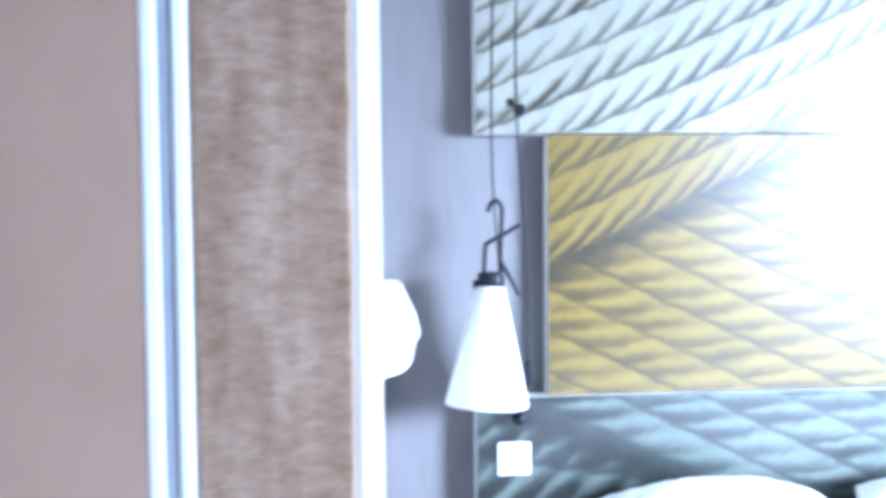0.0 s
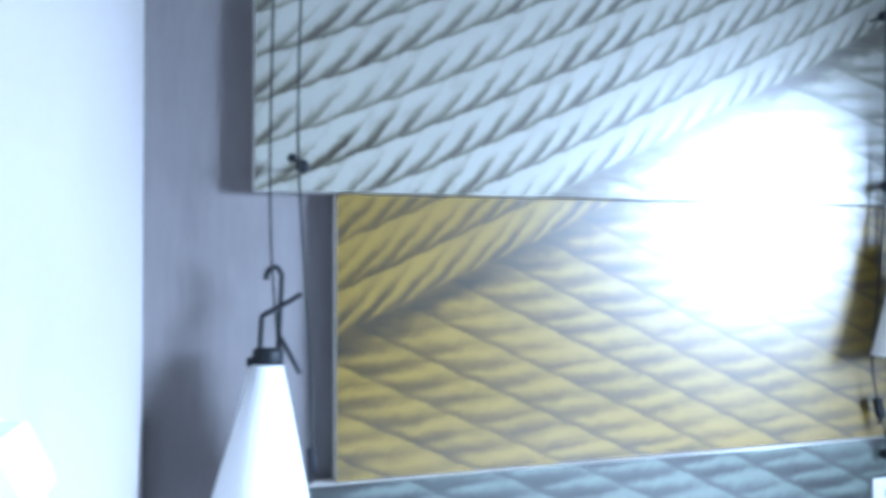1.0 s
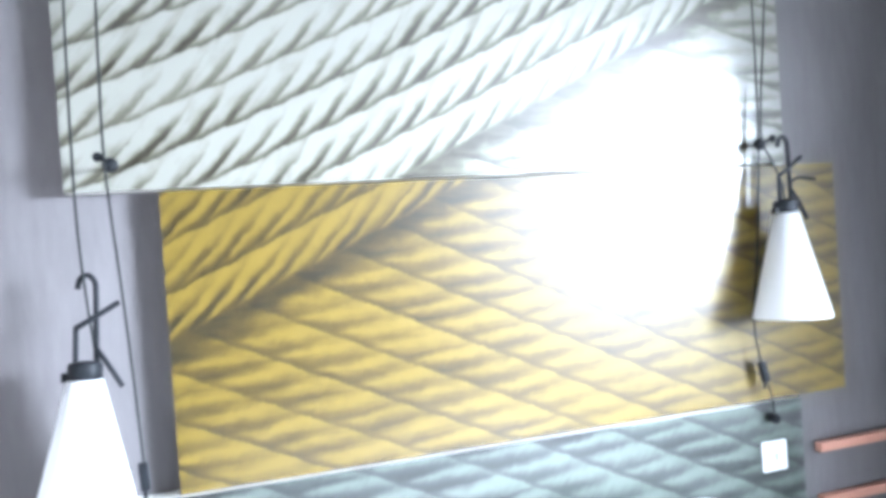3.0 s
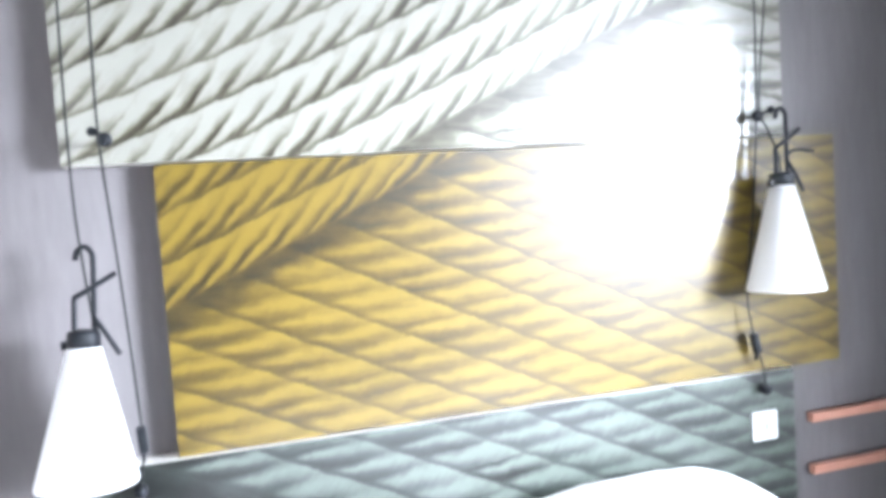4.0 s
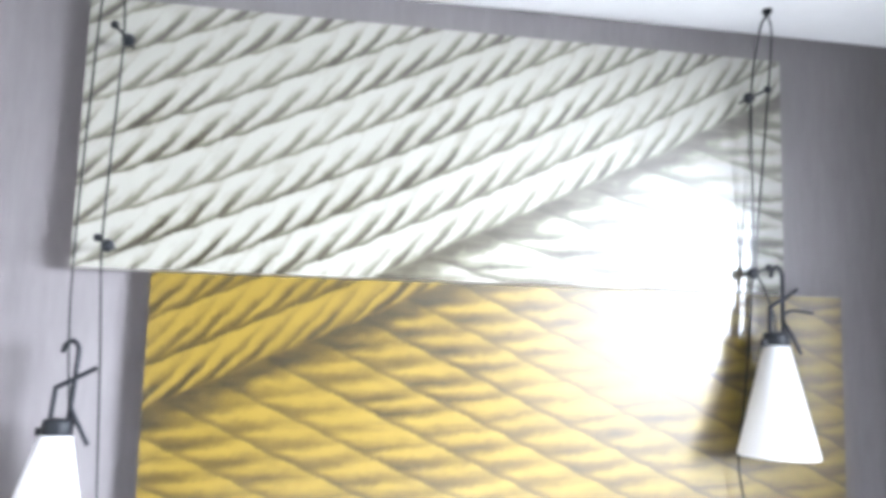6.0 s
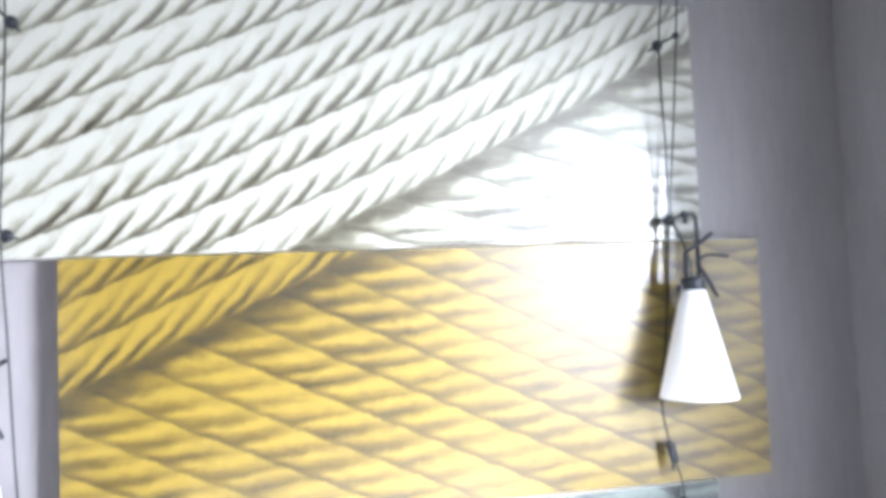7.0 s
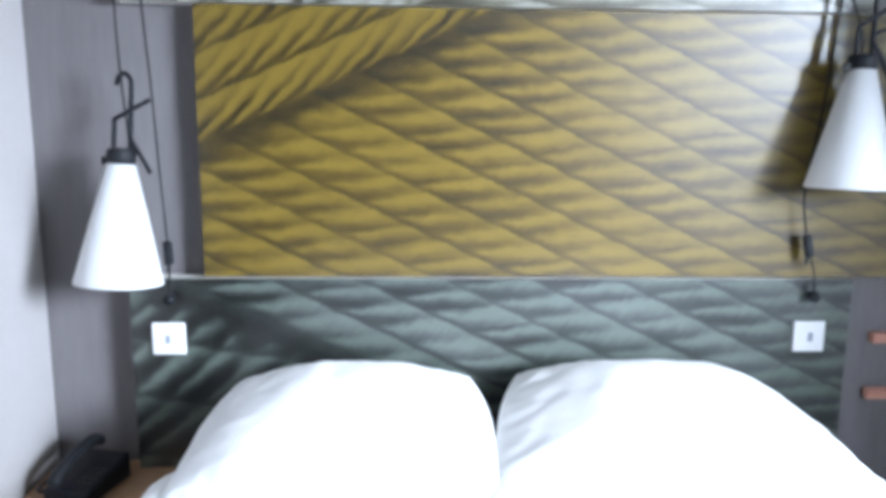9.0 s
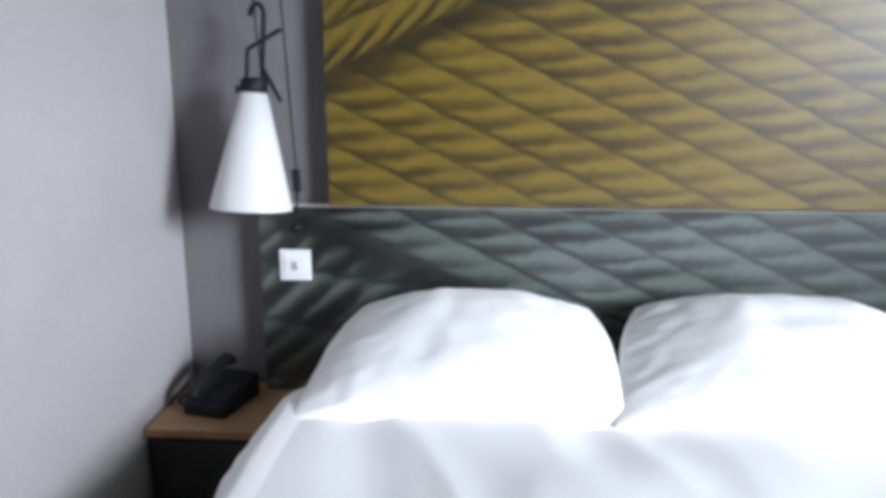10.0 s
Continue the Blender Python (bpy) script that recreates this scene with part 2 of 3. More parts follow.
# darkened for the unseen rear wall, so it returns little fill light
M_REAR = mottled("rear_absorber", (0.07, 0.06, 0.055), (0.13, 0.11, 0.10), 4, 0.9, 0.3, 0.004, (6, 6, 0.2))
M_FRAME = mottled("frame_paint", (0.70, 0.70, 0.70), (0.78, 0.78, 0.78), 20, 0.4)


def shade_plastic():
    n = Net("shade_plastic")
    v = n.coord()
    n.bump(n.noise(v, 90, 2), 0.05, 0.001)
    n.finish((0.88, 0.88, 0.88), n.m("MULTIPLY_ADD", n.noise(v, 15), 0.1, 0.35), 0.0, 0.5)
    tr = n.t.nodes.new("ShaderNodeBsdfTranslucent")
    tr.inputs[0].default_value = (0.9, 0.9, 0.9, 1)
    mx = n.t.nodes.new("ShaderNodeMixShader")
    mx.inputs[0].default_value = 0.25
    n.t.links.new(n.bsdf.outputs[0], mx.inputs[1])
    n.t.links.new(tr.outputs[0], mx.inputs[2])
    n.t.links.new(mx.outputs[0], n.out.inputs[0])
    return n.mat


M_SHADE = shade_plastic()
glass = Net("pane_glass")
glass.bsdf.inputs["Transmission Weight"].default_value = 1.0
M_GLASS = glass.finish((1.0, 1.0, 1.0), 0.0)


# ---- mesh help ----
def mesh_of(name, bm, mat, smooth=False):
    me = bpy.data.meshes.new(name)
    bmesh.ops.recalc_face_normals(bm, faces=bm.faces)
    bm.to_mesh(me)
    bm.free()
    me.materials.append(mat)
    if smooth:
        me.polygons.foreach_set("use_smooth", [True] * len(me.polygons))
    return me


def part(name, bm, mat, parent=None, label="", smooth=False, at=None):
    ob = new(name, mesh_of(name, bm, mat, smooth))
    if at is not None:
        ob.matrix_basis = at
    if parent is not None:
        ob.parent = parent
    if label:
        ob["label"] = label
    return ob


def box(lo, hi, bevel=0.0, segments=2):
    bm = bmesh.new()
    bmesh.ops.create_cube(bm, size=1)
    for v in bm.verts:
        v.co = Vector([lo[i] + (v.co[i] + 0.5) * (hi[i] - lo[i]) for i in range(3)])
    if bevel:
        bmesh.ops.bevel(bm, geom=bm.edges[:], offset=bevel, segments=segments, affect="EDGES", profile=0.6)
    return bm


def lathe(profile, steps=48, close=False):
    bm = bmesh.new()
    rings = []
    for r, z in profile:
        rings.append([bm.verts.new((r * math.cos(2 * math.pi * i / steps), r * math.sin(2 * math.pi * i / steps), z)) for i in range(steps)])
    pairs = list(zip(rings, rings[1:])) + ([(rings[-1], rings[0])] if close else [])
    for a, b in pairs:
        for i in range(steps):
            bm.faces.new((a[i], a[(i + 1) % steps], b[(i + 1) % steps], b[i]))
    if not close:
        bm.faces.new(rings[0])
        bm.faces.new(rings[-1])
    return bm


def smooth_path(points, n=8):
    pts = [Vector(p) for p in points]
    ext = [2 * pts[0] - pts[1], *pts, 2 * pts[-1] - pts[-2]]
    out = []
    for i in range(len(pts) - 1):
        a, b, c, d = ext[i:i + 4]
        for k in range(n):
            t = k / n
            out.append(0.5 * (2 * b + (c - a) * t + (2 * a - 5 * b + 4 * c - d) * t * t + (3 * b - a - 3 * c + d) * t ** 3))
    return out + [pts[-1]]


def tube(points, radius, steps=10, n=8, flat=1.0):
    """A rod or cord that follows the points."""
    path = smooth_path(points, n) if n > 1 else [Vector(p) for p in points]
    bm = bmesh.new()
    rings, up = [], Vector((0.13, 1, 0.07)).normalized()
    for i, p in enumerate(path):
        d = (path[min(i + 1, len(path) - 1)] - path[max(i - 1, 0)]).normalized()
        side = d.cross(up).normalized()
        other = side.cross(d).normalized()
        rings.append([bm.verts.new(p + radius * (math.cos(a) * side + flat * math.sin(a) * other)) for a in [2 * math.pi * k / steps for k in range(steps)]])
    for a, b in zip(rings, rings[1:]):
        for k in range(steps):
            bm.faces.new((a[k], a[(k + 1) % steps], b[(k + 1) % steps], b[k]))
    bm.faces.new(rings[0])
    bm.faces.new(rings[-1])
    return bm


def thing(name, label, category, group="", at=None):
    ob = new(name)
    if at is not None:
        ob.matrix_basis = at
    return tagged(ob, label, category, group)


def setting(name, bm, mat, label, category, smooth=False):
    return tagged(part(name, bm, mat, None, "", smooth), label, category, "", "structure")


# ---- room ----
T = 0.2
setting("floor", box((FAR_LEFT - T, REAR - T, -0.1), (RIGHT + T + 0.1, BACK + T, 0.0)), M_FLOOR, "unseen short-pile carpet floor under the bed, kept dark to cut bounced light", "floor")
setting("ceiling", box((FAR_LEFT - T, REAR - T, TOP), (RIGHT + T + 0.1, BACK + T, TOP + 0.15)), M_CEIL, "plain white painted ceiling above the bed", "ceiling")
setting("wall_north", box((FAR_LEFT - T, BACK, 0.0), (RIGHT, BACK + T, TOP)), M_WALL, "grey papered wall behind the rope picture boards", "wall")
# out of view; its distance and dark colour are chosen to deepen the shadows
setting("wall_south", box((FAR_LEFT - T, REAR - T, 0.0), (RIGHT, REAR, TOP)), M_REAR, "unseen dark brown rear wall, set far back to soak up bounced light", "wall")
setting("wall_west", box((FAR_LEFT - T, REAR, 0.0), (FAR_LEFT, BACK, TOP)), M_BEIGE, "beige painted wall beyond the partition", "wall")


def wall_with_window():
    bm = bmesh.new()
    x0, x1 = RIGHT, RIGHT + JAMB
    y0, y1, z0, z1 = REAR - T, BACK + T, 0.0, TOP
    for lo, hi in (((x0, y0, z0), (x1, WIN_Y0, z1)), ((x0, WIN_Y1, z0), (x1, y1, z1)),
                   ((x0, WIN_Y0, z0), (x1, WIN_Y1, WIN_Z0)), ((x0, WIN_Y0, WIN_Z1), (x1, WIN_Y1, z1))):
        b = box(lo, hi)
        me = bpy.data.meshes.new("slab")
        b.to_mesh(me)
        b.free()
        bm.from_mesh(me)
        bpy.data.meshes.remove(me)
    return bm


setting("wall_east", wall_with_window(), M_WALL, "grey papered wall with the daylight window in it", "wall")
win = tagged(new("window_1"), "white framed window that lets daylight onto the bed", "window", "", "structure")
FX0, FX1 = RIGHT + JAMB - 0.05, RIGHT + JAMB - 0.005
for lo, hi in (((FX0, WIN_Y0, WIN_Z0), (FX1, WIN_Y0 + 0.05, WIN_Z1)), ((FX0, WIN_Y1 - 0.05, WIN_Z0), (FX1, WIN_Y1, WIN_Z1)),
               ((FX0, WIN_Y0 + 0.05, WIN_Z0), (FX1, WIN_Y1 - 0.05, WIN_Z0 + 0.05)), ((FX0, WIN_Y0 + 0.05, WIN_Z1 - 0.05), (FX1, WIN_Y1 - 0.05, WIN_Z1))):
    part("window_frame", box(lo, hi, 0.004), M_FRAME, win)
pane = part("pane", box((FX0 + 0.02, WIN_Y0 + 0.05, WIN_Z0 + 0.05), (FX0 + 0.026, WIN_Y1 - 0.05, WIN_Z1 - 0.05)), M_GLASS, win)
pane.visible_shadow = False

# partition beside the bed, with its brown end and metal corner profile
setting("wall_partition", box((-0.5740, PART_END, 0.0), (LEFT, BACK, TOP), 0.006, 3), M_SIDE, "pale painted partition wall beside the bed", "wall")
setting("partition_end_panel", box((-0.5385, PART_END - 0.012, 0.0), (LEFT - 0.010, PART_END - 0.0005, TOP), 0.003), M_BROWN,
        "brown mottled textile covering on the partition end", "wall covering")
trim = tagged(new("corner_trim"), "bright white corner profile with a grey groove", "trim", "", "structure")
for x0, x1, mat, out, name in ((-0.551, -0.5395, M_METAL, 0.014, "strip"), (-0.5625, -0.551, M_GROOVE, 0.0125, "groove"), (-0.5745, -0.5625, M_METAL, 0.014, "strip")):
    part(name, box((x0, PART_END - out, 0.0), (x1, PART_END - 0.0005, TOP), 0.002), mat, trim)
setting("wall_return", box((FAR_LEFT, PART_END - 0.0135, 0.0), (-0.5748, PART_END + 0.1, TOP)), M_BEIGE, "beige painted wall next to the white trim", "wall")


# ---- picture boards ----
def board(label, x0, x1, z0, z1, front, mat):
    ob = thing("picture_board", label, "picture board", "rope picture boards on the wall")
    part("backing", box((x0, front + 0.004, z0), (x1, BACK - 0.001, z1), 0.002), M_EDGE, ob, "pale cut edge of the board")
    part("print", box((x0, front, z0), (x1, front + 0.004, z1), 0.0012), mat, ob, "printed close-up photograph of twisted rope")
    return ob


board("white rope photograph printed on a wide wall board", -0.178, 1.620, 1.5570, 2.203, -0.002, M_PRINT_W)
board("yellow rope photograph printed on a wide wall board", 0.0, 1.790, 0.9135, 1.5530, 0.0, M_PRINT_Y)
board("slate green rope photograph printed on a headboard panel", -0.180, 1.622, 0.30, 0.9100, -0.008, M_PRINT_B)


# ---- sockets ----
def socket(x, z):
    ob = thing("wall_socket", "square white plastic wall socket on the slate board", "socket", "sockets beside the pillows", pose(x, -0.008, z))
    part("frame", box((-0.040, -0.009, -0.040), (0.040, -0.0005, 0.040), 0.004, 3), M_PLASTIC, ob)
    insert = part("insert", box((-0.027, -0.012, -0.027), (0.027, -0.0095, 0.027), 0.001), M_PLASTIC, ob)
    part("key_slot", box((-0.006, -0.0135, -0.011), (0.006, -0.0122, 0.011), 0.003), M_GROOVE, insert, "small grey slot in the middle")
    return ob


socket(-0.089, 0.761)
socket(1.517, 0.762)


# ---- hanging lamps ----
def hook_lamp(at):
    ob = thing("hanging_lamp", "white cone lamp with black hook handle hung on a cord", "lamp", "cone lamps hanging beside the bed", at)
    part("shade", lathe([(0.0965, 0.0), (0.0950, 0.0), (0.0285, 0.277), (0.0285, 0.279), (0.030, 0.279), (0.0970, 0.004)], 64, True), M_SHADE, ob, "white translucent plastic cone", True)
    cap = part("cap", lathe([(0.027, 0.268), (0.0315, 0.272), (0.0315, 0.300), (0.029, 0.306), (0.012, 0.309)], 40), M_BLACK, ob, "black plastic cap", True)
    part("lug", box((0.016, -0.010, 0.262), (0.027, 0.004, 0.312), 0.003), M_BLACK, cap)
    part("clip", box((-0.042, -0.008, 0.270), (-0.029, 0.008, 0.288), 0.003), M_BLACK, cap)
    sleeve = part("socket_sleeve", lathe([(0.016, 0.19), (0.018, 0.195), (0.018, 0.27), (0.016, 0.272)], 24), M_PLASTIC, ob)
    part("bulb", lathe([(0.002, 0.095), (0.018, 0.103), (0.028, 0.125), (0.026, 0.15), (0.014, 0.185), (0.013, 0.2)], 24), M_PLASTIC, sleeve, "white frosted bulb", True)
    part("handle", tube([(0.020, 0, 0.300), (0.020, 0, 0.380), (0.020, 0, 0.440), (0.018, 0, 0.462), (0.006, 0, 0.475), (-0.008, 0, 0.467), (-0.013, 0, 0.448)], 0.0056, 10, 6), M_BLACK, ob, "black hook handle", True)
    part("brace", tube([(-0.017, 0, 0.300), (-0.0165, 0, 0.340), (-0.016, 0, 0.373)], 0.0056, 10, 3), M_BLACK, ob, "", True)
    part("arm", tube([(-0.017, -0.002, 0.372), (0.02, -0.004, 0.394), (0.062, -0.002, 0.421)], 0.0054, 10, 4), M_BLACK, ob, "", True)
    part("arm", tube([(0.019, -0.004, 0.335), (0.04, -0.006, 0.302), (0.067, -0.004, 0.256)], 0.0054, 10, 4), M_BLACK, ob, "", True)
    return ob


lamp_left = hook_lamp(pose(-0.167, -0.097, 0.918, -4.0, 3.0, 0))
lamp_right = copy_thing(lamp_left, pose(1.533, -0.092, 1.146, -2.0, 1.5, 2))
part("arm", tube([(0.022, 0.004, 0.352), (0.05, 0.002, 0.366), (0.108, 0.0, 0.362)], 0.0042, 10, 4), M_BLACK, lamp_right, "", True)
lamp_right["label"] = "white cone lamp turned sideways with black hook handle"


def cleat(x0, z0, x1, z1, y):
    ob = thing("cord_cleat", "small black round cord holder on the white board", "cord holder", "cord holders for the lamp cords")
    part("knob", lathe([(0.004, 0), (0.0135, 0.002), (0.0155, 0.009), (0.012, 0.017), (0.004, 0.019)], 20), M_BLACK, ob, "", True, pose(x1, y, z1, 90, 0, 0))
    part("small_knob", lathe([(0.003, 0), (0.0085, 0.002), (0.010, 0.008), (0.0075, 0.014), (0.003, 0.015)], 16), M_BLACK, ob, "", True, pose(x0, y, z0, 90, 0, 0))
    part("bar", tube([(x0, y - 0.006, z0), ((x0 + x1) / 2, y - 0.008, (z0 + z1) / 2), (x1, y - 0.006, z1)], 0.0035, 8, 2), M_BLACK, ob, "", True)
    part("peg", tube([(x1, -0.0022, z1), (x1, y * 0.5, z1), (x1, y, z1)], 0.003, 8, 1), M_BLACK, ob, "", True)
    return ob


cleat(-0.106, 2.118, -0.074, 2.084, -0.045)
cleat(-0.103, 1.620, -0.081, 1.603, -0.060)
cleat(1.552, 2.103, 1.496, 2.074, -0.040)
cleat(1.552, 1.622, 1.508, 1.606, -0.030)


def lamp_cord(label, rise, fall, switch, plug, hook):
    ob = thing("lamp_cord", label, "cord", "lamp cords")
    part("cord", tube(rise, 0.0027, 8, 8), M_CORD, ob, "", True)
    part("cord", tube(fall, 0.0027, 8, 8), M_CORD, ob, "", True)
    (sx, sy, sz), tilt = switch
    part("switch", box((-0.0095, -0.010, -0.028), (0.0095, 0.010, 0.028), 0.005, 3), M_BLACK, ob, "black inline switch", True, pose(sx, sy, sz, 0, tilt, 0))
    part("strain_relief", tube([(sx, sy, sz - 0.026), (sx - 0.001, sy, sz - 0.045)], 0.0045, 8, 1), M_BLACK, ob, "", True)
    px, py, pz = plug
    part("plug", lathe([(0.006, 0), (0.013, 0.004), (0.014, 0.026), (0.010, 0.034), (0.005, 0.036)], 20), M_BLACK, ob, "black round plug", True, pose(px, -0.0085, pz, 90, 0, 0))
    hx, hy, hz = hook
    part("ceiling_hook", lathe([(0.004, -0.018), (0.010, -0.012), (0.013, -0.002), (0.013, 0.0)], 16), M_BLACK, ob, "", True, pose(hx, hy, hz))
    return ob


lamp_cord("thin dark cord of the lamp beside the partition",
          [(-0.112, -0.07, TOP - 0.012), (-0.126, -0.066, 2.24), (-0.137, -0.062, 2.12), (-0.146, -0.070, 1.75), (-0.148, -0.072, 1.52), (-0.143, -0.073, 1.38), (-0.130, -0.075, 1.215)],
          [(-0.112, -0.07, TOP - 0.012), (-0.096, -0.064, 2.24), (-0.082, -0.062, 2.10), (-0.089, -0.066, 1.80), (-0.090, -0.078, 1.60), (-0.077, -0.080, 1.38), (-0.066, -0.085, 1.18), (-0.061, -0.075, 1.03), (-0.062, -0.065, 0.98), (-0.068, -0.05, 0.92), (-0.078, -0.035, 0.868)],
          ((-0.0615, -0.069, 0.984), -3), (-0.079, 0, 0.862), (-0.112, -0.07, TOP))
lamp_cord("thin dark cord looped from the ceiling with a switch",
          [(1.520, -0.10, TOP - 0.012), (1.538, -0.090, 2.24), (1.552, -0.050, 2.10), (1.535, -0.040, 1.86), (1.522, -0.036, 1.72), (1.516, -0.038, 1.615), (1.524, -0.055, 1.570), (1.538, -0.075, 1.50), (1.536, -0.084, 1.45)],
          [(1.520, -0.10, TOP - 0.012), (1.503, -0.090, 2.24), (1.498, -0.056, 2.08), (1.508, -0.040, 1.80), (1.508, -0.034, 1.61), (1.489, -0.030, 1.35), (1.463, -0.030, 1.14), (1.472, -0.030, 1.05), (1.485, -0.030, 0.99), (1.505, -0.030, 0.93), (1.510, -0.030, 0.875)],
          ((1.484, -0.030, 0.998), -12), (1.511, 0, 0.868), (1.520, -0.10, TOP))

# ---- key card switch on the partition ----
def card_switch(y, z):
    ob = thing("card_switch", "white plastic wedge-shaped card switch on the partition", "card switch")
    part("plate", box((LEFT + 0.0003, y - 0.043, z - 0.046), (LEFT + 0.010, y + 0.043, z + 0.046), 0.003, 3), M_PLASTIC, ob, "", True)
    side = [(0.0102, 0.044), (0.028, 0.043), (0.045, 0.006), (0.047, -0.004), (0.042, -0.008), (0.038, -0.030), (0.030, -0.038), (0.0102, -0.044)]
    bm = bmesh.new()
    rings = [[bm.verts.new((LEFT + x, y + e, z + h)) for x, h in side] for e in (-0.038, 0.038)]
    for i in range(len(side)):
        j = (i + 1) % len(side)
        bm.faces.new((rings[0][i], rings[0][j], rings[1][j], rings[1][i]))
    bm.faces.new(rings[0][::-1])
    bm.faces.new(rings[1])
    bmesh.ops.recalc_face_normals(bm, faces=bm.faces[:])
    bmesh.ops.bevel(bm, geom=bm.edges[:], offset=0.0015, segments=2, affect="EDGES")
    part("holder", bm, M_PLASTIC, ob)
    return ob


card_switch(-1.06, 1.240)

# ---- wall rails by the window wall ----
for z in (0.744, 0.590):
    ob = thing("wall_rail", "narrow copper-toned wooden rail on the grey wall", "rail", "wooden rails beside the headboard")
    part("board", box((1.712, BACK - 0.030, z - 0.0135), (2.085, BACK - 0.006, z + 0.0135), 0.003), M_RAIL, ob)
    for x in (1.76, 2.03):
        part("spacer", box((x - 0.012, BACK - 0.007, z - 0.008), (x + 0.012, BACK - 0.0005, z + 0.008)), M_DARK, ob)

# ---- bedside shelf and telephone ----
stand = thing("bedside_table", "small oak-topped bedside table with a dark body", "bedside table")
part("top", box((-0.398, -0.262, 0.398), (-0.085, 0.040, 0.420), 0.003), M_WOOD, stand, "oak wooden top")
part("body", box((-0.394, -0.245, 0.10), (-0.090, 0.040, 0.3975), 0.003), M_DARK, stand, "dark body")
part("drawer_front", box((-0.385, -0.258, 0.245), (-0.10, -0.2455, 0.385), 0.003), M_DARK, stand)
part("plinth", box((-0.38, -0.21, 0.0), (-0.10, 0.035, 0.0995), 0.002), M_DARK, stand)

phone = thing("telephone", "black desk telephone with handset and cord", "telephone", "", pose(-0.262, -0.115, 0.420, 0, 0, -14) @ Matrix.Scale(0.78, 4))
bm = box((-0.075, -0.105, 0.0), (0.075, 0.105, 0.045), 0.010, 3)
for v in bm.verts:
    if v.co.z > 0.02:
        v.co.z += 0.18 * (v.co.y + 0.105)
phone_base = part("base", bm, M_BLACK, phone, "", True)
part("handset", tube([(-0.035, -0.105, 0.062), (-0.036, -0.085, 0.083), (-0.036, 0.0, 0.112), (-0.036, 0.085, 0.121), (-0.035, 0.110, 0.108)], 0.022, 12, 6, 0.8), M_BLACK, phone, "black handset", True)
for i in range(4):
    for j in range(3):
        x, y = 0.012 + 0.019 * j, -0.06 + 0.022 * i
        part("key", box((x - 0.006, y - 0.006, 0.0), (x + 0.006, y + 0.006, 0.006), 0.0015, 1), M_DARK, phone_base, "", False, pose(0, 0, 0.045 + 0.18 * (y + 0.105) - 0.0015))
part("cord", tube([(-0.07, -0.08, 0.02), (-0.10, -0.09, 0.035), (-0.118, -0.02, 0.03), (-0.112, 0.06, 0.045), (-0.085, 0.10, 0.02)], 0.006, 8, 10), M_BLACK, phone, "", True)


# ---- bed ----
def cloth(nx, ny, f):
    bm = bmesh.new()
    g = [[bm.verts.new(f(i / nx, j / ny)) for j in range(ny + 1)] for i in range(nx + 1)]
    for i in range(nx):
        for j in range(ny):
            bm.faces.new((g[i][j], g[i + 1][j], g[i + 1][j + 1], g[i][j + 1]))
    return bm


BX0, BX1, BY0, BY1 = -0.02, 1.52, -2.03, -0.012
bed = thing("bed", "double bed on a dark base with a white mattress", "bed")
part("base", box((BX0 + 0.03, BY0 + 0.03, 0.08), (BX1 - 0.03, BY1, 0.30), 0.008), M_DARK, bed, "dark upholstered base")
part("mattress", box((BX0 + 0.005, BY0 + 0.01, 0.3005), (BX1 - 0.005, BY1, 0.49), 0.04, 4), M_LINEN, bed, "white mattress", True)
for x in (BX0 + 0.12, BX1 - 0.12):
    for y in (BY0 + 0.15, BY1 - 0.15):
        part("leg", lathe([(0.025, 0.0), (0.028, 0.004), (0.028, 0.0795)], 16), M_DARK, bed, "", True, pose(x, y, 0))


def duvet_at(u, v):
    """u across, v from the pillows to the foot; the sides hang."""
    w = (BX1 - BX0) + 0.06
    drop = 0.24
    s = u * (w + 2 * drop) - drop
    x0 = BX0 - 0.03
    y = -0.24 - v * 1.82
    puff = 0.012 * noise.noise(Vector((s * 2.3, y * 2.3, 1.0))) + 0.006 * noise.noise(Vector((s * 6, y * 5, 4.0)))
    puff += 0.003 * (1 - abs(noise.noise(Vector((s * 7 + y * 2, y * 2.2, 9.0)))) * 4)
    r = 0.07
    if s < r:
        a = min((r - s) / r, 1.0) * math.pi / 2
        x, z = x0 + r - r * math.sin(a), 0.565 - r + r * math.cos(a) - max(0, -s)
        wave = 0.026 * noise.noise(Vector((y * 7, 0.2, z * 1.5))) + 0.018 * noise.noise(Vector((y * 19, 3.2, z * 2)))
        x += wave * min(1, max(0, r - s) / 0.1) - 0.01
    elif s > w - r:
        a = min((s - w + r) / r, 1.0) * math.pi / 2
        x, z = x0 + w - r + r * math.sin(a), 0.555 - r + r * math.cos(a) - max(0, s - w)
        wave = 0.022 * noise.noise(Vector((y * 7, 5.2, z * 1.5))) + 0.010 * noise.noise(Vector((y * 17, 8.2, z * 2)))
        x += wave * min(1, max(0, s - w + r) / 0.1) + 0.01
    else:
        x, z = x0 + s, 0.555
    edge = min(1.0, v * 14, (1 - v) * 14)
    if -0.02 < s < w + 0.02:
        z += puff
    return Vector((x, y, z - 0.03 * (1 - edge) ** 2))


duvet = tagged(part("duvet", cloth(150, 120, duvet_at), M_LINEN, None, "", True), "white cotton duvet spread over the bed with soft creases", "duvet")
sol = duvet.modifiers.new("thickness", "SOLIDIFY")
sol.thickness, sol.offset = 0.02, -1


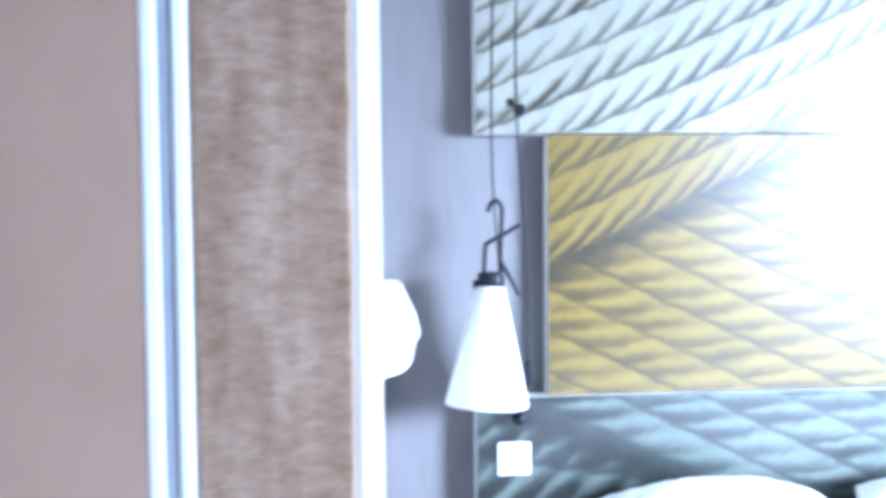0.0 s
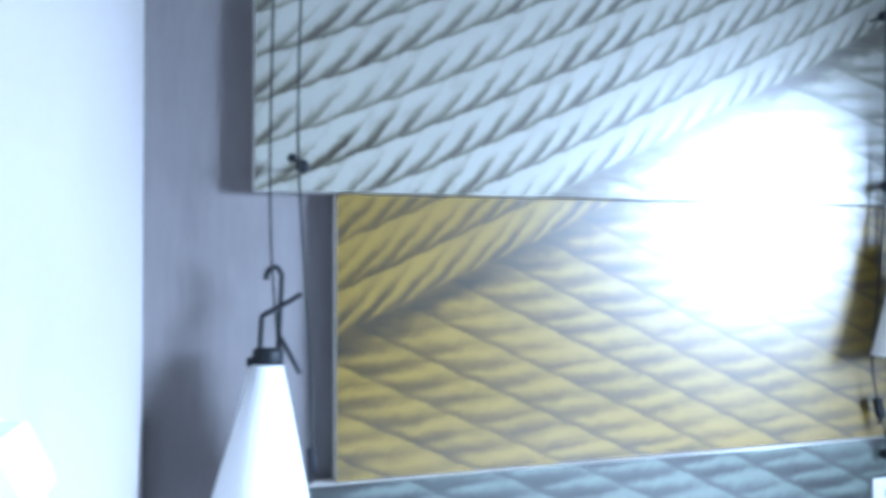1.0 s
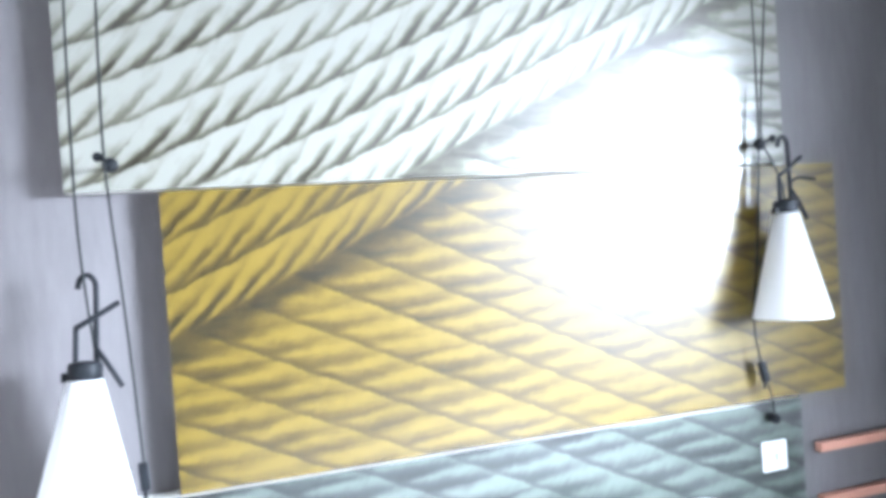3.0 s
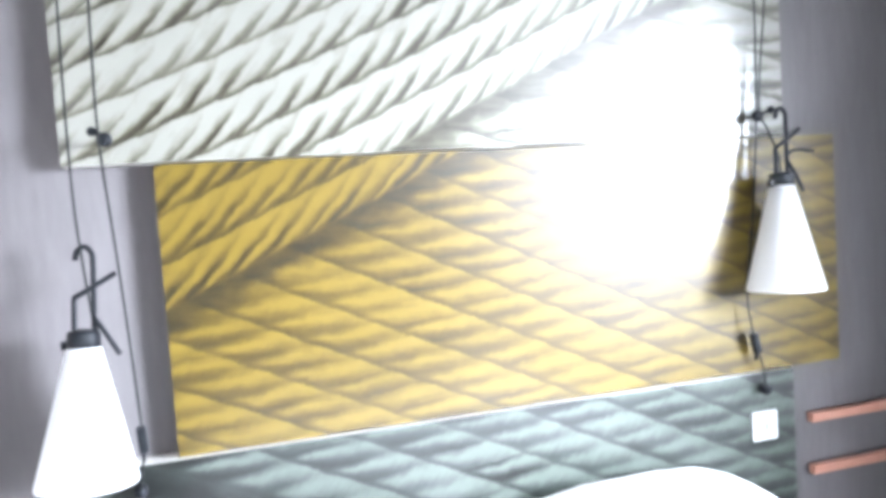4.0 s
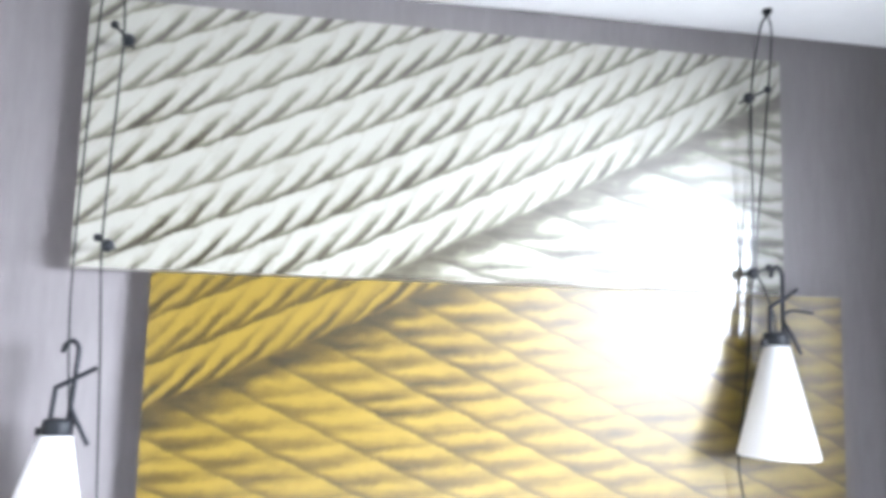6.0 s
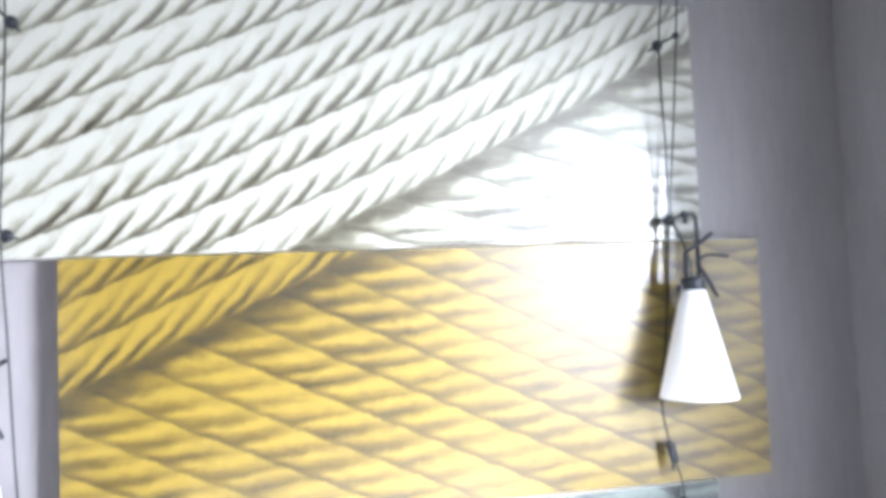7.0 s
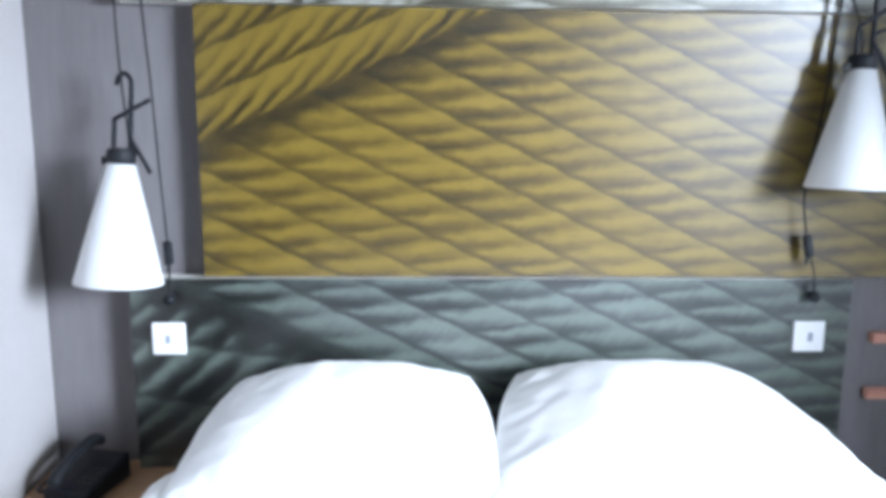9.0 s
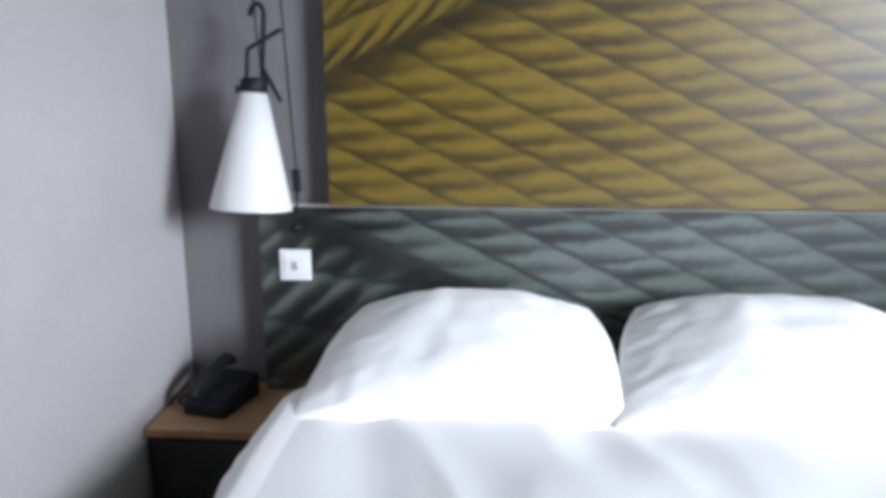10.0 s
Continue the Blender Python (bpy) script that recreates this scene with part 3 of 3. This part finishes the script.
def pillow_mesh(w, h, d, seed, taper, droop):
    """A soft pillow, flat on its back, with drawn-out corners and creases."""
    bm = bmesh.new()
    n, m = 44, 34
    def at(i, j, side):
        a, b = 2 * i / n - 1, 2 * j / m - 1
        fa, fb = 1 - abs(a) ** 2.1, 1 - abs(b) ** 2.3
        t = max(fa, 0) ** 0.85 * max(fb, 0) ** 0.5
        round_a = 1 - 0.12 * max(0.0, b) ** 2.2 * abs(a) - 0.04 * (1 - b * b) * abs(a) ** 3
        round_b = 1 - 0.09 * abs(a) ** 3.5 * (1.0 if b > 0 else -0.4) - 0.05 * (1 - a * a) * abs(b) ** 3
        back = ((b + 1) / 2) ** 1.6 * (taper[0] if a < 0 else taper[1])
        p = Vector((a * w / 2 * round_a * (1 - back), b * h / 2 * round_b, side * d / 2 * t))
        k = noise.noise(Vector((a * 2.2 + seed, b * 2.2, side * 0.7)))
        c = noise.noise(Vector((a * 6 + seed, b * 3.2 - seed, side)))
        near = (1 - t) * min(1, t * 5)
        p.z += side * t * (0.013 * k + 0.005 * c) + side * near * 0.012 * noise.noise(Vector((a * 9 + seed, b * 9, 2.0)))
        p.z -= droop * max(0.0, (a - 0.3) / 0.7) ** 1.2 * (b + 1) / 2
        return p
    grid = {}
    for side in (1, -1):
        for i in range(n + 1):
            for j in range(m + 1):
                rim = i in (0, n) or j in (0, m)
                key = (i, j, 0 if rim else side)
                if key not in grid:
                    grid[key] = bm.verts.new(at(i, j, side))
        for i in range(n):
            for j in range(m):
                q = [grid[(p, r, 0 if (p in (0, n) or r in (0, m)) else side)] for p, r in ((i, j), (i + 1, j), (i + 1, j + 1), (i, j + 1))]
                bm.faces.new(q if side > 0 else q[::-1])
    return bm


def pillow(label, w, h, d, seed, at, taper=(0.0, 0.0), droop=0.0):
    ob = tagged(part("pillow", pillow_mesh(w, h, d, seed, taper, droop), M_LINEN, None, "", True, at), label, "pillow", "pillows on the bed")
    sub = ob.modifiers.new("soft", "SUBSURF")
    sub.levels = sub.render_levels = 1
    return ob


pillow("white pillow lying flat under another pillow", 0.71, 0.46, 0.15, 1.3, pose(0.365, -0.240, 0.550, 2, 0, 1))
pillow("white pillow lying flat under another one", 0.68, 0.46, 0.14, 7.9, pose(1.055, -0.260, 0.540, 2, 0, -1))
pillow("plump white pillow leaning back against the headboard", 0.72, 0.44, 0.22, 4.1, pose(0.355, -0.246, 0.614, 17, 0, 2), (0.20, 0.05))
pillow("plump white pillow with a drawn-out corner", 0.86, 0.46, 0.22, 9.6, pose(1.085, -0.252, 0.616, 16, 0.6, -2), (0.13, 0.0), 0.11)
